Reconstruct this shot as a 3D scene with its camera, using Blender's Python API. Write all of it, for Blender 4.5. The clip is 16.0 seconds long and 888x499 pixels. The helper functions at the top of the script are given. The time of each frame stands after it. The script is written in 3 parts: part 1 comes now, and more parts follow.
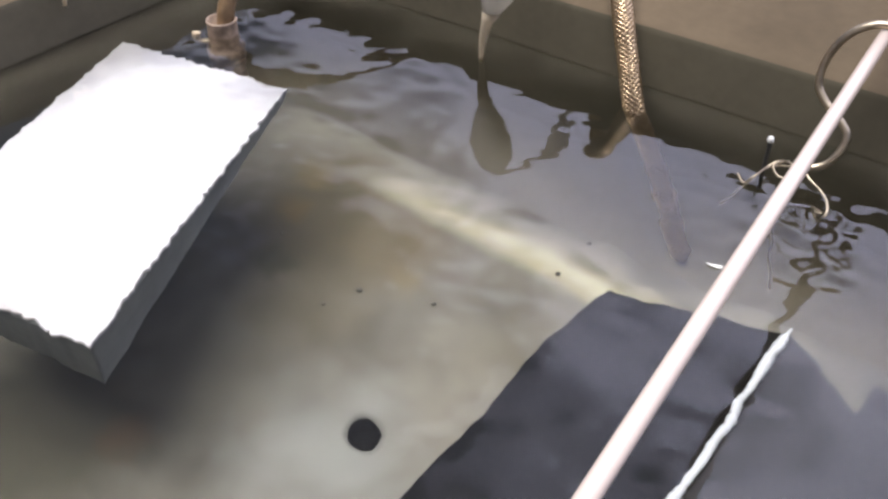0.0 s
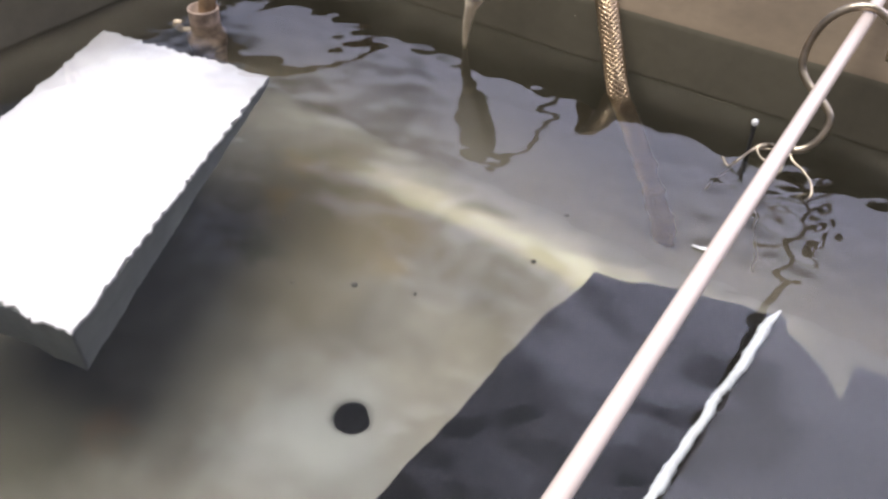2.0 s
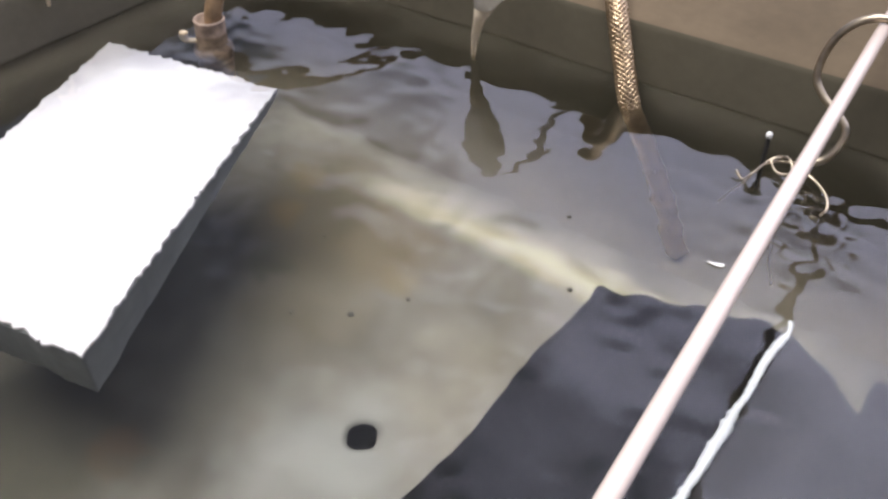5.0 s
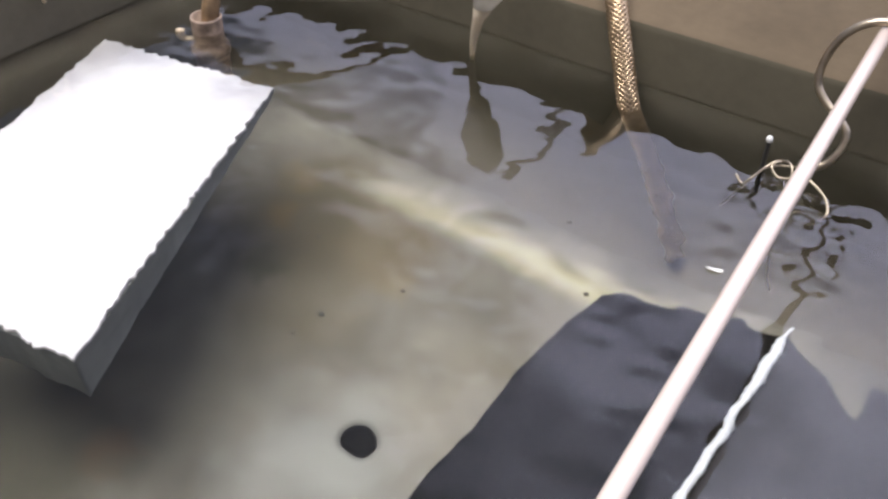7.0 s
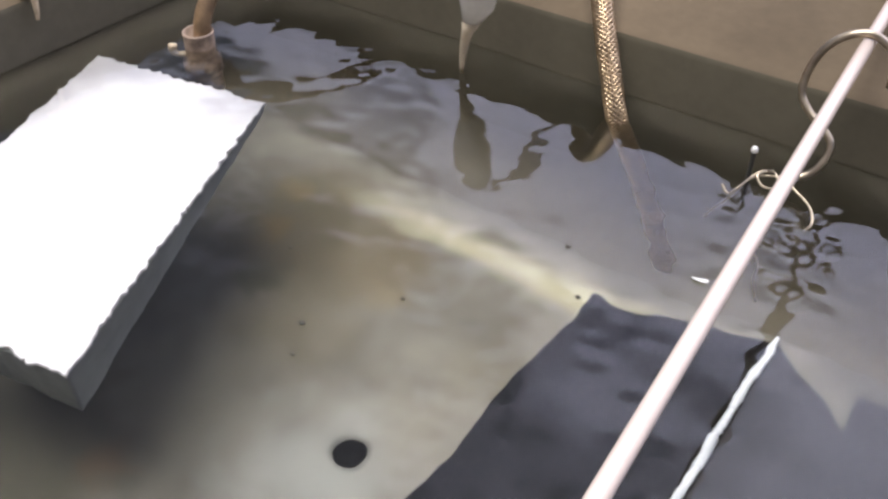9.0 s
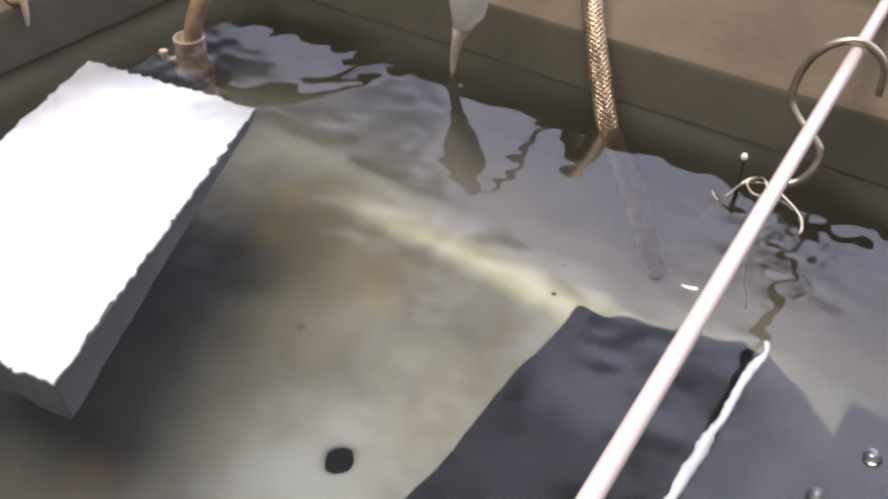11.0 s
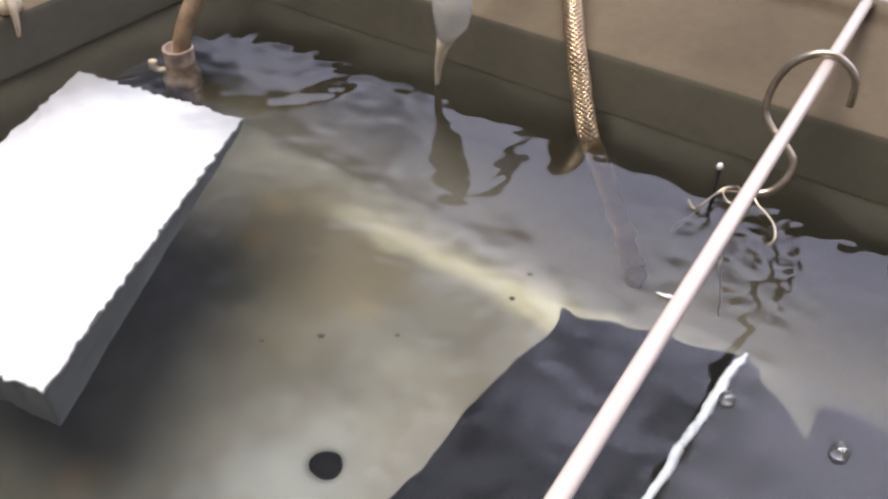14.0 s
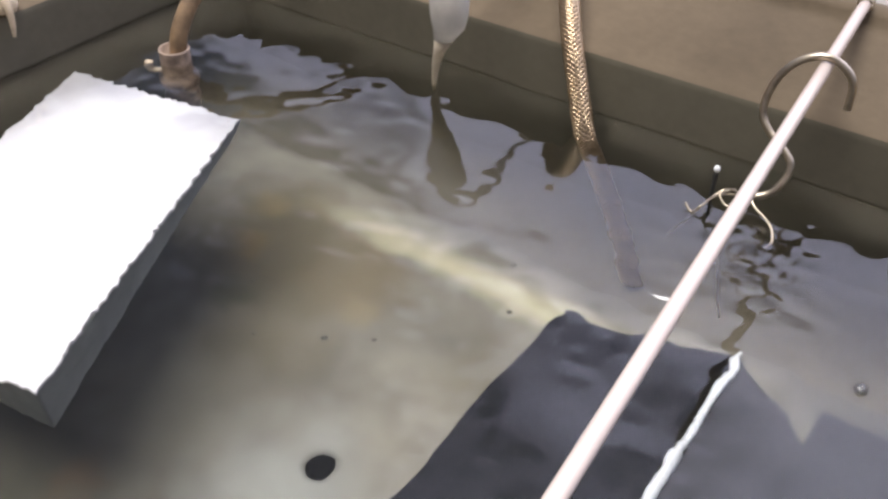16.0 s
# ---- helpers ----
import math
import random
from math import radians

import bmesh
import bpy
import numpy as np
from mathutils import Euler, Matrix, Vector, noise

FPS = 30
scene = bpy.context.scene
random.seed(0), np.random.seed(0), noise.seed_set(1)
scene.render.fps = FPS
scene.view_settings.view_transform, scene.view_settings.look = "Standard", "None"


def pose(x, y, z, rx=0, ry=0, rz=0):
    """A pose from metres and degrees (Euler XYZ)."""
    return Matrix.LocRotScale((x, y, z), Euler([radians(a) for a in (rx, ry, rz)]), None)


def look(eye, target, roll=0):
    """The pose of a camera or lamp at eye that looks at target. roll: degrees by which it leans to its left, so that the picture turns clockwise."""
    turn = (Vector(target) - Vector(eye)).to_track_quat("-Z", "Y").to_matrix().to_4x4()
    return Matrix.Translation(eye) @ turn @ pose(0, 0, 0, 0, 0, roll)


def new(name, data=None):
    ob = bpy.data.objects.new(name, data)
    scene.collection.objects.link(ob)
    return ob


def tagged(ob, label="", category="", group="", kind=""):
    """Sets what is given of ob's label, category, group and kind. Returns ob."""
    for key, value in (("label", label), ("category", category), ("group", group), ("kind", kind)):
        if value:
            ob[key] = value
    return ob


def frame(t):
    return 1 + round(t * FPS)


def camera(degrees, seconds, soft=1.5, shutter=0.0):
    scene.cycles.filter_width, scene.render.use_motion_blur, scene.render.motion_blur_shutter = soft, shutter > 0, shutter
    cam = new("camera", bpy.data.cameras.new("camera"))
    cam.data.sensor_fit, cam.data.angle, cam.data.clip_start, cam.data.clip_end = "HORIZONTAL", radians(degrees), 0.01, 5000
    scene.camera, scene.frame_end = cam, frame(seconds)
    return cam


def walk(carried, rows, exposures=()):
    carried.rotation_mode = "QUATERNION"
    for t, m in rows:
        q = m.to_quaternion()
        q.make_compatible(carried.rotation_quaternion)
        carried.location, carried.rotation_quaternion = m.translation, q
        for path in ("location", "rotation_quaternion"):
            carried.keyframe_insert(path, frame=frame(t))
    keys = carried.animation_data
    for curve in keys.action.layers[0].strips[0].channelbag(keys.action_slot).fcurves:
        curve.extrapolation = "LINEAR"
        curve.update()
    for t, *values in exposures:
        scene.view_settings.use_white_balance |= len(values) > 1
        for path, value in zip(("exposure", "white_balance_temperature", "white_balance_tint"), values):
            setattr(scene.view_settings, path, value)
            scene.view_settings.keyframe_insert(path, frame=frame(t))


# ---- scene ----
cam = camera(51.4, 16.0, soft=2.6)
PATH = [
    (0.0, 0.0000, 0.0000, 0.3400, 51.20, 0.00, 37.00),
    (0.5, 0.0042, 0.0017, 0.3352, 50.75, 0.66, 36.23),
    (1.0, 0.0048, 0.0006, 0.3349, 50.86, 0.35, 35.98),
    (1.5, 0.0047, -0.0009, 0.3319, 50.92, 0.32, 36.22),
    (2.0, 0.0023, -0.0016, 0.3324, 51.04, -0.14, 36.04),
    (2.5, -0.0024, -0.0004, 0.3308, 50.91, -0.24, 35.81),
    (3.0, -0.0069, 0.0021, 0.3299, 51.10, 0.03, 35.75),
    (3.5, -0.0108, 0.0047, 0.3303, 50.49, -0.13, 35.91),
    (4.0, -0.0106, 0.0031, 0.3330, 50.82, 0.15, 35.72),
    (6.5, -0.0120, 0.0068, 0.3387, 50.92, -0.15, 36.14),
    (7.0, -0.0134, 0.0095, 0.3377, 50.65, -0.29, 36.06),
    (7.5, -0.0119, 0.0099, 0.3379, 50.93, 0.04, 35.91),
    (8.0, -0.0093, 0.0094, 0.3389, 51.16, -0.01, 35.74),
    (8.5, -0.0078, 0.0105, 0.3420, 51.13, 0.00, 35.56),
    (9.0, -0.0066, 0.0121, 0.3446, 51.00, 0.13, 35.76),
    (11.5, -0.0043, 0.0172, 0.3494, 51.00, -0.13, 35.40),
    (12.0, -0.0020, 0.0177, 0.3527, 50.88, -0.24, 35.23),
    (12.5, 0.0013, 0.0162, 0.3565, 50.67, 0.12, 35.20),
    (13.0, 0.0031, 0.0164, 0.3578, 50.91, -0.06, 35.48),
    (13.5, 0.0039, 0.0162, 0.3589, 50.78, 0.15, 35.70),
    (14.0, 0.0058, 0.0154, 0.3590, 51.13, -0.09, 35.24),
    (14.5, 0.0058, 0.0156, 0.3580, 51.34, -0.08, 34.99),
    (15.0, 0.0064, 0.0163, 0.3584, 51.12, -0.50, 35.09),
    (15.5, 0.0063, 0.0164, 0.3578, 51.27, -0.27, 35.16),
    (16.0, 0.0058, 0.0172, 0.3575, 51.29, -0.31, 35.24),
]
walk(cam, [(t, pose(*p)) for t, *p in PATH], exposures=[(0.0, 0.0), (16.0, 0.0)])

# ---- daylight: bright hazy sky, the veiled sun high overhead ----
SUN = Vector((-0.20, -0.06, 1.0)).normalized()
world = bpy.data.worlds.new("sky")
scene.world = world
world.use_nodes = True
wn, wl = world.node_tree.nodes, world.node_tree.links
wn.clear()
sky = wn.new("ShaderNodeTexSky")
sky.sky_type, sky.sun_disc = "NISHITA", False
sky.sun_elevation, sky.sun_rotation = math.asin(SUN.z), math.atan2(SUN.x, SUN.y)
sky.dust_density, sky.air_density, sky.ozone_density = 3.5, 0.9, 0.4
wtc = wn.new("ShaderNodeTexCoord")
sep = wn.new("ShaderNodeSeparateXYZ")
wl.new(wtc.outputs["Generated"], sep.inputs["Vector"])
cl = wn.new("ShaderNodeTexNoise")
cl.inputs["Scale"].default_value, cl.inputs["Detail"].default_value = 4.5, 6.0
wl.new(wtc.outputs["Generated"], cl.inputs["Vector"])
wob = wn.new("ShaderNodeMath")
wob.operation = "MULTIPLY_ADD"
wob.inputs[1].default_value = 0.62
wl.new(cl.outputs["Fac"], wob.inputs[0])
wl.new(sep.outputs["Z"], wob.inputs[2])
# unseen cloud bank added beyond the far rim, thinning out towards the zenith
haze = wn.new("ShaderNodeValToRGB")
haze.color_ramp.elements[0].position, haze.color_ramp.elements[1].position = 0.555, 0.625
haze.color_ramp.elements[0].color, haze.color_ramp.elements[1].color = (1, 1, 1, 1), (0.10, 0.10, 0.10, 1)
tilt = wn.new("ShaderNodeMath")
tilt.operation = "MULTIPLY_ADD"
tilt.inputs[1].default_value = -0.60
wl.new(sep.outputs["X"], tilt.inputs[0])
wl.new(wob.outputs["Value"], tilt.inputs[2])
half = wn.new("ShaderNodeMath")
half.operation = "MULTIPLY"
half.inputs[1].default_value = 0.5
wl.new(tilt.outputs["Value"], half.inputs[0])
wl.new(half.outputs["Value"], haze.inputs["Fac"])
# brighter lobe set ahead, off the sun, for the water to mirror
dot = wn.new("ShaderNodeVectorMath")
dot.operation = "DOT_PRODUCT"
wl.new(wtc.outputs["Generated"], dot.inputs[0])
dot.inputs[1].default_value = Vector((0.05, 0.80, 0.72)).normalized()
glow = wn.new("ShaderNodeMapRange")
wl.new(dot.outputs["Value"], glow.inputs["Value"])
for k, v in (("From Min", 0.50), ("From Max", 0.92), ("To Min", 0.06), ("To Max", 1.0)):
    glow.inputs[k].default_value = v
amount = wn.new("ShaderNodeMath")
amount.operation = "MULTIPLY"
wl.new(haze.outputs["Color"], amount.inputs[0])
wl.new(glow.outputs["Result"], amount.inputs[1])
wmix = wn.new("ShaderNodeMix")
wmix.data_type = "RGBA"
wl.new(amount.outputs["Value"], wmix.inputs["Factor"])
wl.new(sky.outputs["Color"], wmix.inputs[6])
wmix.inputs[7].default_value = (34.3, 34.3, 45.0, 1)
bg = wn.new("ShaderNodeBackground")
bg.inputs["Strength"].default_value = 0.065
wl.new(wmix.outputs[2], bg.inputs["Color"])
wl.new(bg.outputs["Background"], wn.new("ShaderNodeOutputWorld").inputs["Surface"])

lamp = bpy.data.lights.new("sun", "SUN")
lamp.energy, lamp.angle, lamp.color = 4.4, radians(36.0), (0.99, 0.972, 1.0)
sun = new("sun", lamp)
sun.matrix_world = look(SUN * 5, (0, 0, 0))


# ---- materials ----
def mat(name, base, rough=0.5, metal=0.0, trans=0.0, ior=1.45, spots=(), scale=8.0, contrast=0.25, bump=0.1, fine=120.0, gloss=0.5, bands=()):
    """Principled surface with coarse and fine variation. spots: (place, radius, colour, strength) stains and painted
    tone. bands: strips of painted tone.
    """
    m = bpy.data.materials.new(name)
    m.use_nodes = True
    n, l = m.node_tree.nodes, m.node_tree.links
    b = n["Principled BSDF"]
    b.inputs["Roughness"].default_value, b.inputs["Metallic"].default_value = rough, metal
    b.inputs["Transmission Weight"].default_value, b.inputs["IOR"].default_value = trans, ior
    b.inputs["Specular IOR Level"].default_value = gloss
    tc = n.new("ShaderNodeTexCoord")
    big, small = n.new("ShaderNodeTexNoise"), n.new("ShaderNodeTexNoise")
    for tex, s, d in ((big, scale, 5.0), (small, fine, 3.0)):
        tex.inputs["Scale"].default_value, tex.inputs["Detail"].default_value = s, d
        l.new(tc.outputs["Object"], tex.inputs["Vector"])
    ramp = n.new("ShaderNodeValToRGB")
    ramp.color_ramp.elements[0].position, ramp.color_ramp.elements[1].position = 0.3, 0.7
    ramp.color_ramp.elements[0].color = (*[c * (1 - contrast) for c in base], 1)
    ramp.color_ramp.elements[1].color = (*[min(1, c * (1 + contrast)) for c in base], 1)
    l.new(big.outputs["Fac"], ramp.inputs["Fac"])
    col = ramp.outputs["Color"]
    grain = n.new("ShaderNodeMix")
    grain.data_type, grain.blend_type = "RGBA", "OVERLAY"
    grain.inputs["Factor"].default_value = contrast * 0.6
    l.new(col, grain.inputs[6])
    l.new(small.outputs["Fac"], grain.inputs[7])
    col = grain.outputs[2]
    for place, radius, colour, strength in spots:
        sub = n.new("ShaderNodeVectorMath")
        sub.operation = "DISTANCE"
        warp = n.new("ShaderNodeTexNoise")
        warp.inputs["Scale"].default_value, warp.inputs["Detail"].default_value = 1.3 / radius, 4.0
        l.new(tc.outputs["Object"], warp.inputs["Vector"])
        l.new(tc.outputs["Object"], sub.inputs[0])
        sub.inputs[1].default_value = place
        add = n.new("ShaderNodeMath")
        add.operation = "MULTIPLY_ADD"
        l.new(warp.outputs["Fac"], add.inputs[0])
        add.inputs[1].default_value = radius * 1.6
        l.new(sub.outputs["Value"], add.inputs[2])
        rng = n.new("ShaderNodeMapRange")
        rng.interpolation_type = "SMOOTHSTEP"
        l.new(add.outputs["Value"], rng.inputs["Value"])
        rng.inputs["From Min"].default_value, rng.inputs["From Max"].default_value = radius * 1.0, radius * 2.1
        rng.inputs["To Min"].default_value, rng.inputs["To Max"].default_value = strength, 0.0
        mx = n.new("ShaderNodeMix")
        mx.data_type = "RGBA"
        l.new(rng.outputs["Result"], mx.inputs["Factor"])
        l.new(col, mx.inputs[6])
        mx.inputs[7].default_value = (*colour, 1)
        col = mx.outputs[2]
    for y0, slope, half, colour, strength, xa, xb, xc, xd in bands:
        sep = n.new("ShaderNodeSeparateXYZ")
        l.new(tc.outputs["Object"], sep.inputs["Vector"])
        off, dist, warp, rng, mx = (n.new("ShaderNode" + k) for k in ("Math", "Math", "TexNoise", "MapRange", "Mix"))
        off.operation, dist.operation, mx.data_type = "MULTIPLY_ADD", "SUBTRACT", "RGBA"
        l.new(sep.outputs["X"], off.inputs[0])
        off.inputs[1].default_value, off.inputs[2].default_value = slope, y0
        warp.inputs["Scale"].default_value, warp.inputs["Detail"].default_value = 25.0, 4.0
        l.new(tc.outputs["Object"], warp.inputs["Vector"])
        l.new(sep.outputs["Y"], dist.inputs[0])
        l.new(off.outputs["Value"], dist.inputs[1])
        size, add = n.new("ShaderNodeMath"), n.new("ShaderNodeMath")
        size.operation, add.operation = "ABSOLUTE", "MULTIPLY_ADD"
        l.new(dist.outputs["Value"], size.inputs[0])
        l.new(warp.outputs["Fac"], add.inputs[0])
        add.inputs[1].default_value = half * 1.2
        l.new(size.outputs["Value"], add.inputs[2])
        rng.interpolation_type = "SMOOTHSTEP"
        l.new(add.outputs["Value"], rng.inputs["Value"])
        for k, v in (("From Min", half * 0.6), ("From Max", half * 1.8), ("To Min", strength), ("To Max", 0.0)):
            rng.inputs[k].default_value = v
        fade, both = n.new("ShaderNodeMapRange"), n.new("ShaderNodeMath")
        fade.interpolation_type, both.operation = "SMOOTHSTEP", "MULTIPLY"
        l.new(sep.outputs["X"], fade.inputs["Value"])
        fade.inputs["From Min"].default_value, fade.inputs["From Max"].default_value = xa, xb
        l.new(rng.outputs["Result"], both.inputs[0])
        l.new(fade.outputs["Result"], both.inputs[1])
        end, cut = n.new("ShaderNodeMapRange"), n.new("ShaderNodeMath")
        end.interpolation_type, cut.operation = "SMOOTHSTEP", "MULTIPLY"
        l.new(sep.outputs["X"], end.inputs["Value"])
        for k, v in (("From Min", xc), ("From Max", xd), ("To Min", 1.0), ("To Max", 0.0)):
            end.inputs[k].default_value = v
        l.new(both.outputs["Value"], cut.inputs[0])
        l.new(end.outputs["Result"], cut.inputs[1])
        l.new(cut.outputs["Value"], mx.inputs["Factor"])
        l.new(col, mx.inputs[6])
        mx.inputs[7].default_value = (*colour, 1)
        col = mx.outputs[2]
    l.new(col, b.inputs["Base Color"])
    if bump:
        bp = n.new("ShaderNodeBump")
        bp.inputs["Strength"].default_value, bp.inputs["Distance"].default_value = bump, 0.002
        l.new(small.outputs["Fac"], bp.inputs["Height"])
        l.new(bp.outputs["Normal"], b.inputs["Normal"])
    return m


FLANGE = mat("brown_flange", (0.130, 0.098, 0.062), 0.7, scale=7.0, contrast=0.22, bump=0.12, gloss=0.12)
TUB = mat("olive_enamel", (0.108, 0.096, 0.067), 0.6, scale=5.0, contrast=0.2, bump=0.12, gloss=0.15)
PALE = mat("stained_lit_bottom", (0.190, 0.178, 0.146), 0.6, scale=11.0, contrast=0.32, bump=0.0, fine=35.0, gloss=0.2, spots=(
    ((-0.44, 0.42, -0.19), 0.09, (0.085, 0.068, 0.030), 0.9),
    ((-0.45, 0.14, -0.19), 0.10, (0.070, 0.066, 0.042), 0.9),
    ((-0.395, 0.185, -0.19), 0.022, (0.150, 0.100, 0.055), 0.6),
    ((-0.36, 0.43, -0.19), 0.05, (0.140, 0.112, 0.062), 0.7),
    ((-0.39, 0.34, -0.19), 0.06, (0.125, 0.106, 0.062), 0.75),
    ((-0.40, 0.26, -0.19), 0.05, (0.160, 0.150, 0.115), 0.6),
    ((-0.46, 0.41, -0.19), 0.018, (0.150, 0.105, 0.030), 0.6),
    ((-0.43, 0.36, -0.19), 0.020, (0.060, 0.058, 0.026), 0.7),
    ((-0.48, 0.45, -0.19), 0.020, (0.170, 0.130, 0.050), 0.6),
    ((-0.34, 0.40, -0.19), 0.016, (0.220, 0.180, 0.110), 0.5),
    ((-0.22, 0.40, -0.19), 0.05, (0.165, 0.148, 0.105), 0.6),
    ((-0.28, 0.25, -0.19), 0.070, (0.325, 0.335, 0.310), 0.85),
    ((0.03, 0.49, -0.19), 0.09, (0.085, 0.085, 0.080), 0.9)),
    # bands: lit floor edge painted bright, then a dark strip blending into the wall
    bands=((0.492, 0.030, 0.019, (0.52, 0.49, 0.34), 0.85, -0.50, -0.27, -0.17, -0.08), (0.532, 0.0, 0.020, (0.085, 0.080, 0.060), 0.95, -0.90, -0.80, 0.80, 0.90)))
# grey spots paint the top's fall in brightness towards its far end
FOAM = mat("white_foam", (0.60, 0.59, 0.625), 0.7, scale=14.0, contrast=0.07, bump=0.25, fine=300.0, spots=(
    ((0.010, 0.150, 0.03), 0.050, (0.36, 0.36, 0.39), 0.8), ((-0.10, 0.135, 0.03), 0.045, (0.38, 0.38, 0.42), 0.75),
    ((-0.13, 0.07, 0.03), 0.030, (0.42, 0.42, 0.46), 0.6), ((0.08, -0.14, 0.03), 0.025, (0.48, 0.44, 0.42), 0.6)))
# same white block: its sides are coloured grey for the shade on them
FOAM_SHADED = mat("shaded_foam", (0.20, 0.21, 0.20), 0.8, scale=20.0, contrast=0.2, bump=0.2)
MAT_DARK = mat("dark_rubber", (0.008, 0.008, 0.009), 0.9, scale=10.0, contrast=0.5, bump=0.0, fine=30.0, gloss=0.02)
SHEET = mat("grey_sheet", (0.040, 0.040, 0.046), 0.7, scale=10.0, contrast=0.35, bump=0.0, fine=30.0, gloss=0.1)
RODM = mat("white_enamel", (0.62, 0.52, 0.45), 0.25, 0.0, scale=20.0, contrast=0.06, bump=0.05, fine=400.0)
HOOKM = mat("tarnished_wire", (0.46, 0.39, 0.29), 0.32, 1.0, scale=60.0, contrast=0.3, bump=0.1)
BRAID = mat("braided_steel", (0.56, 0.42, 0.265), 0.32, 1.0, scale=60.0, contrast=0.2, bump=0.0)
CORE = mat("hose_core", (0.07, 0.045, 0.025), 0.6, scale=40.0)
CREAM = mat("cream_plastic", (0.62, 0.53, 0.39), 0.25, 0.0, 0.25, 1.2, scale=40.0, contrast=0.2, bump=0.05)
CLEAR = mat("cloudy_plastic", (0.78, 0.75, 0.68), 0.22, 0.0, 0.45, 1.2, scale=40.0, contrast=0.15, bump=0.1)
STEM = mat("brown_pipe", (0.20, 0.13, 0.07), 0.45, scale=60.0, contrast=0.4)
CUPM = mat("beige_cup", (0.34, 0.25, 0.185), 0.5, scale=90.0, contrast=0.5)
TAN = mat("beige_plastic", (0.55, 0.44, 0.30), 0.45, scale=60.0, contrast=0.25)
BLACK = mat("black_pin", (0.025, 0.024, 0.022), 0.4, scale=60.0)
TIP = mat("white_tip", (0.85, 0.84, 0.8), 0.35, scale=60.0, contrast=0.05)
STRIP = mat("bright_white", (0.82, 0.86, 0.93), 0.35, scale=60.0, contrast=0.05)
GROUND = mat("concrete", (0.30, 0.27, 0.23), 0.85, scale=1.5, contrast=0.25, bump=0.4, fine=60.0)
ADDED_WALL = mat("added_wall_grey", (0.26, 0.245, 0.225), 0.85, scale=3.0, contrast=0.3, bump=0.3)
DRAINM = mat("drain_dark", (0.004, 0.004, 0.004), 0.8, scale=60.0, gloss=0.02)
SPECK = mat("dark_speck", (0.03, 0.028, 0.02), 0.6, scale=60.0)
BUBBLE = mat("bubble_film", (0.9, 0.9, 0.9), 0.0, 0.0, 1.0, 1.45, contrast=0.02, bump=0.0)


def water_material():
    m = bpy.data.materials.new("murky_water")
    m.use_nodes = True
    n, l = m.node_tree.nodes, m.node_tree.links
    n.remove(n["Principled BSDF"])
    out = n["Material Output"]
    ref, glo, mix, fr = (n.new("ShaderNode" + k) for k in ("BsdfRefraction", "BsdfGlossy", "MixShader", "Fresnel"))
    ref.inputs["IOR"].default_value, fr.inputs["IOR"].default_value = 1.333, 1.58
    ref.inputs["Roughness"].default_value, glo.inputs["Roughness"].default_value = 0.015, 0.006
    ref.inputs["Color"].default_value = (0.80, 0.80, 0.765, 1)
    tc, tex, bp = n.new("ShaderNodeTexCoord"), n.new("ShaderNodeTexNoise"), n.new("ShaderNodeBump")
    tex.inputs["Scale"].default_value, tex.inputs["Detail"].default_value = 28.0, 2.0
    l.new(tc.outputs["Object"], tex.inputs["Vector"])
    bp.inputs["Strength"].default_value, bp.inputs["Distance"].default_value = 0.35, 0.0012
    l.new(tex.outputs["Fac"], bp.inputs["Height"])
    for k in (ref, glo, fr):
        l.new(bp.outputs["Normal"], k.inputs["Normal"])
    l.new(fr.outputs["Fac"], mix.inputs["Fac"])
    l.new(ref.outputs["BSDF"], mix.inputs[1])
    l.new(glo.outputs["BSDF"], mix.inputs[2])
    l.new(mix.outputs["Shader"], out.inputs["Surface"])
    return m


WATER = water_material()


# ---- mesh helpers ----
def part(name, bm, material, parent=None, label="", smooth=True):
    me = bpy.data.meshes.new(name)
    bmesh.ops.recalc_face_normals(bm, faces=bm.faces[:])
    bm.to_mesh(me)
    bm.free()
    for p in me.polygons:
        p.use_smooth = smooth
    me.materials.append(material)
    ob = new(name, me)
    if parent:
        ob.parent = parent
    return tagged(ob, label)


def thing(name, label, category, place=(0, 0, 0), kind="", group=""):
    ob = new(name)
    ob.location = place
    ob.empty_display_size = 0.02
    return tagged(ob, label, category, group, kind)


def smooth_path(pts, n=8):
    """Points along a smooth curve through pts."""
    p = [Vector(q) for q in pts]
    p = [p[0] * 2 - p[1]] + p + [p[-1] * 2 - p[-2]]
    out = []
    for i in range(1, len(p) - 2):
        a, b, c, d = p[i - 1:i + 3]
        for k in range(n):
            t = k / n
            out.append(0.5 * (2 * b + (c - a) * t + (2 * a - 5 * b + 4 * c - d) * t * t + (3 * b - a - 3 * c + d) * t ** 3))
    return out + [p[-2]]


def frames(path):
    """A side and an up direction at each point, carried along the path."""
    out, side = [], None
    for i, q in enumerate(path):
        d = (path[min(i + 1, len(path) - 1)] - path[max(i - 1, 0)]).normalized()
        if side is None:
            side = d.orthogonal().normalized()
        side = (side - d * side.dot(d)).normalized()
        out.append((side, d.cross(side)))
    return out


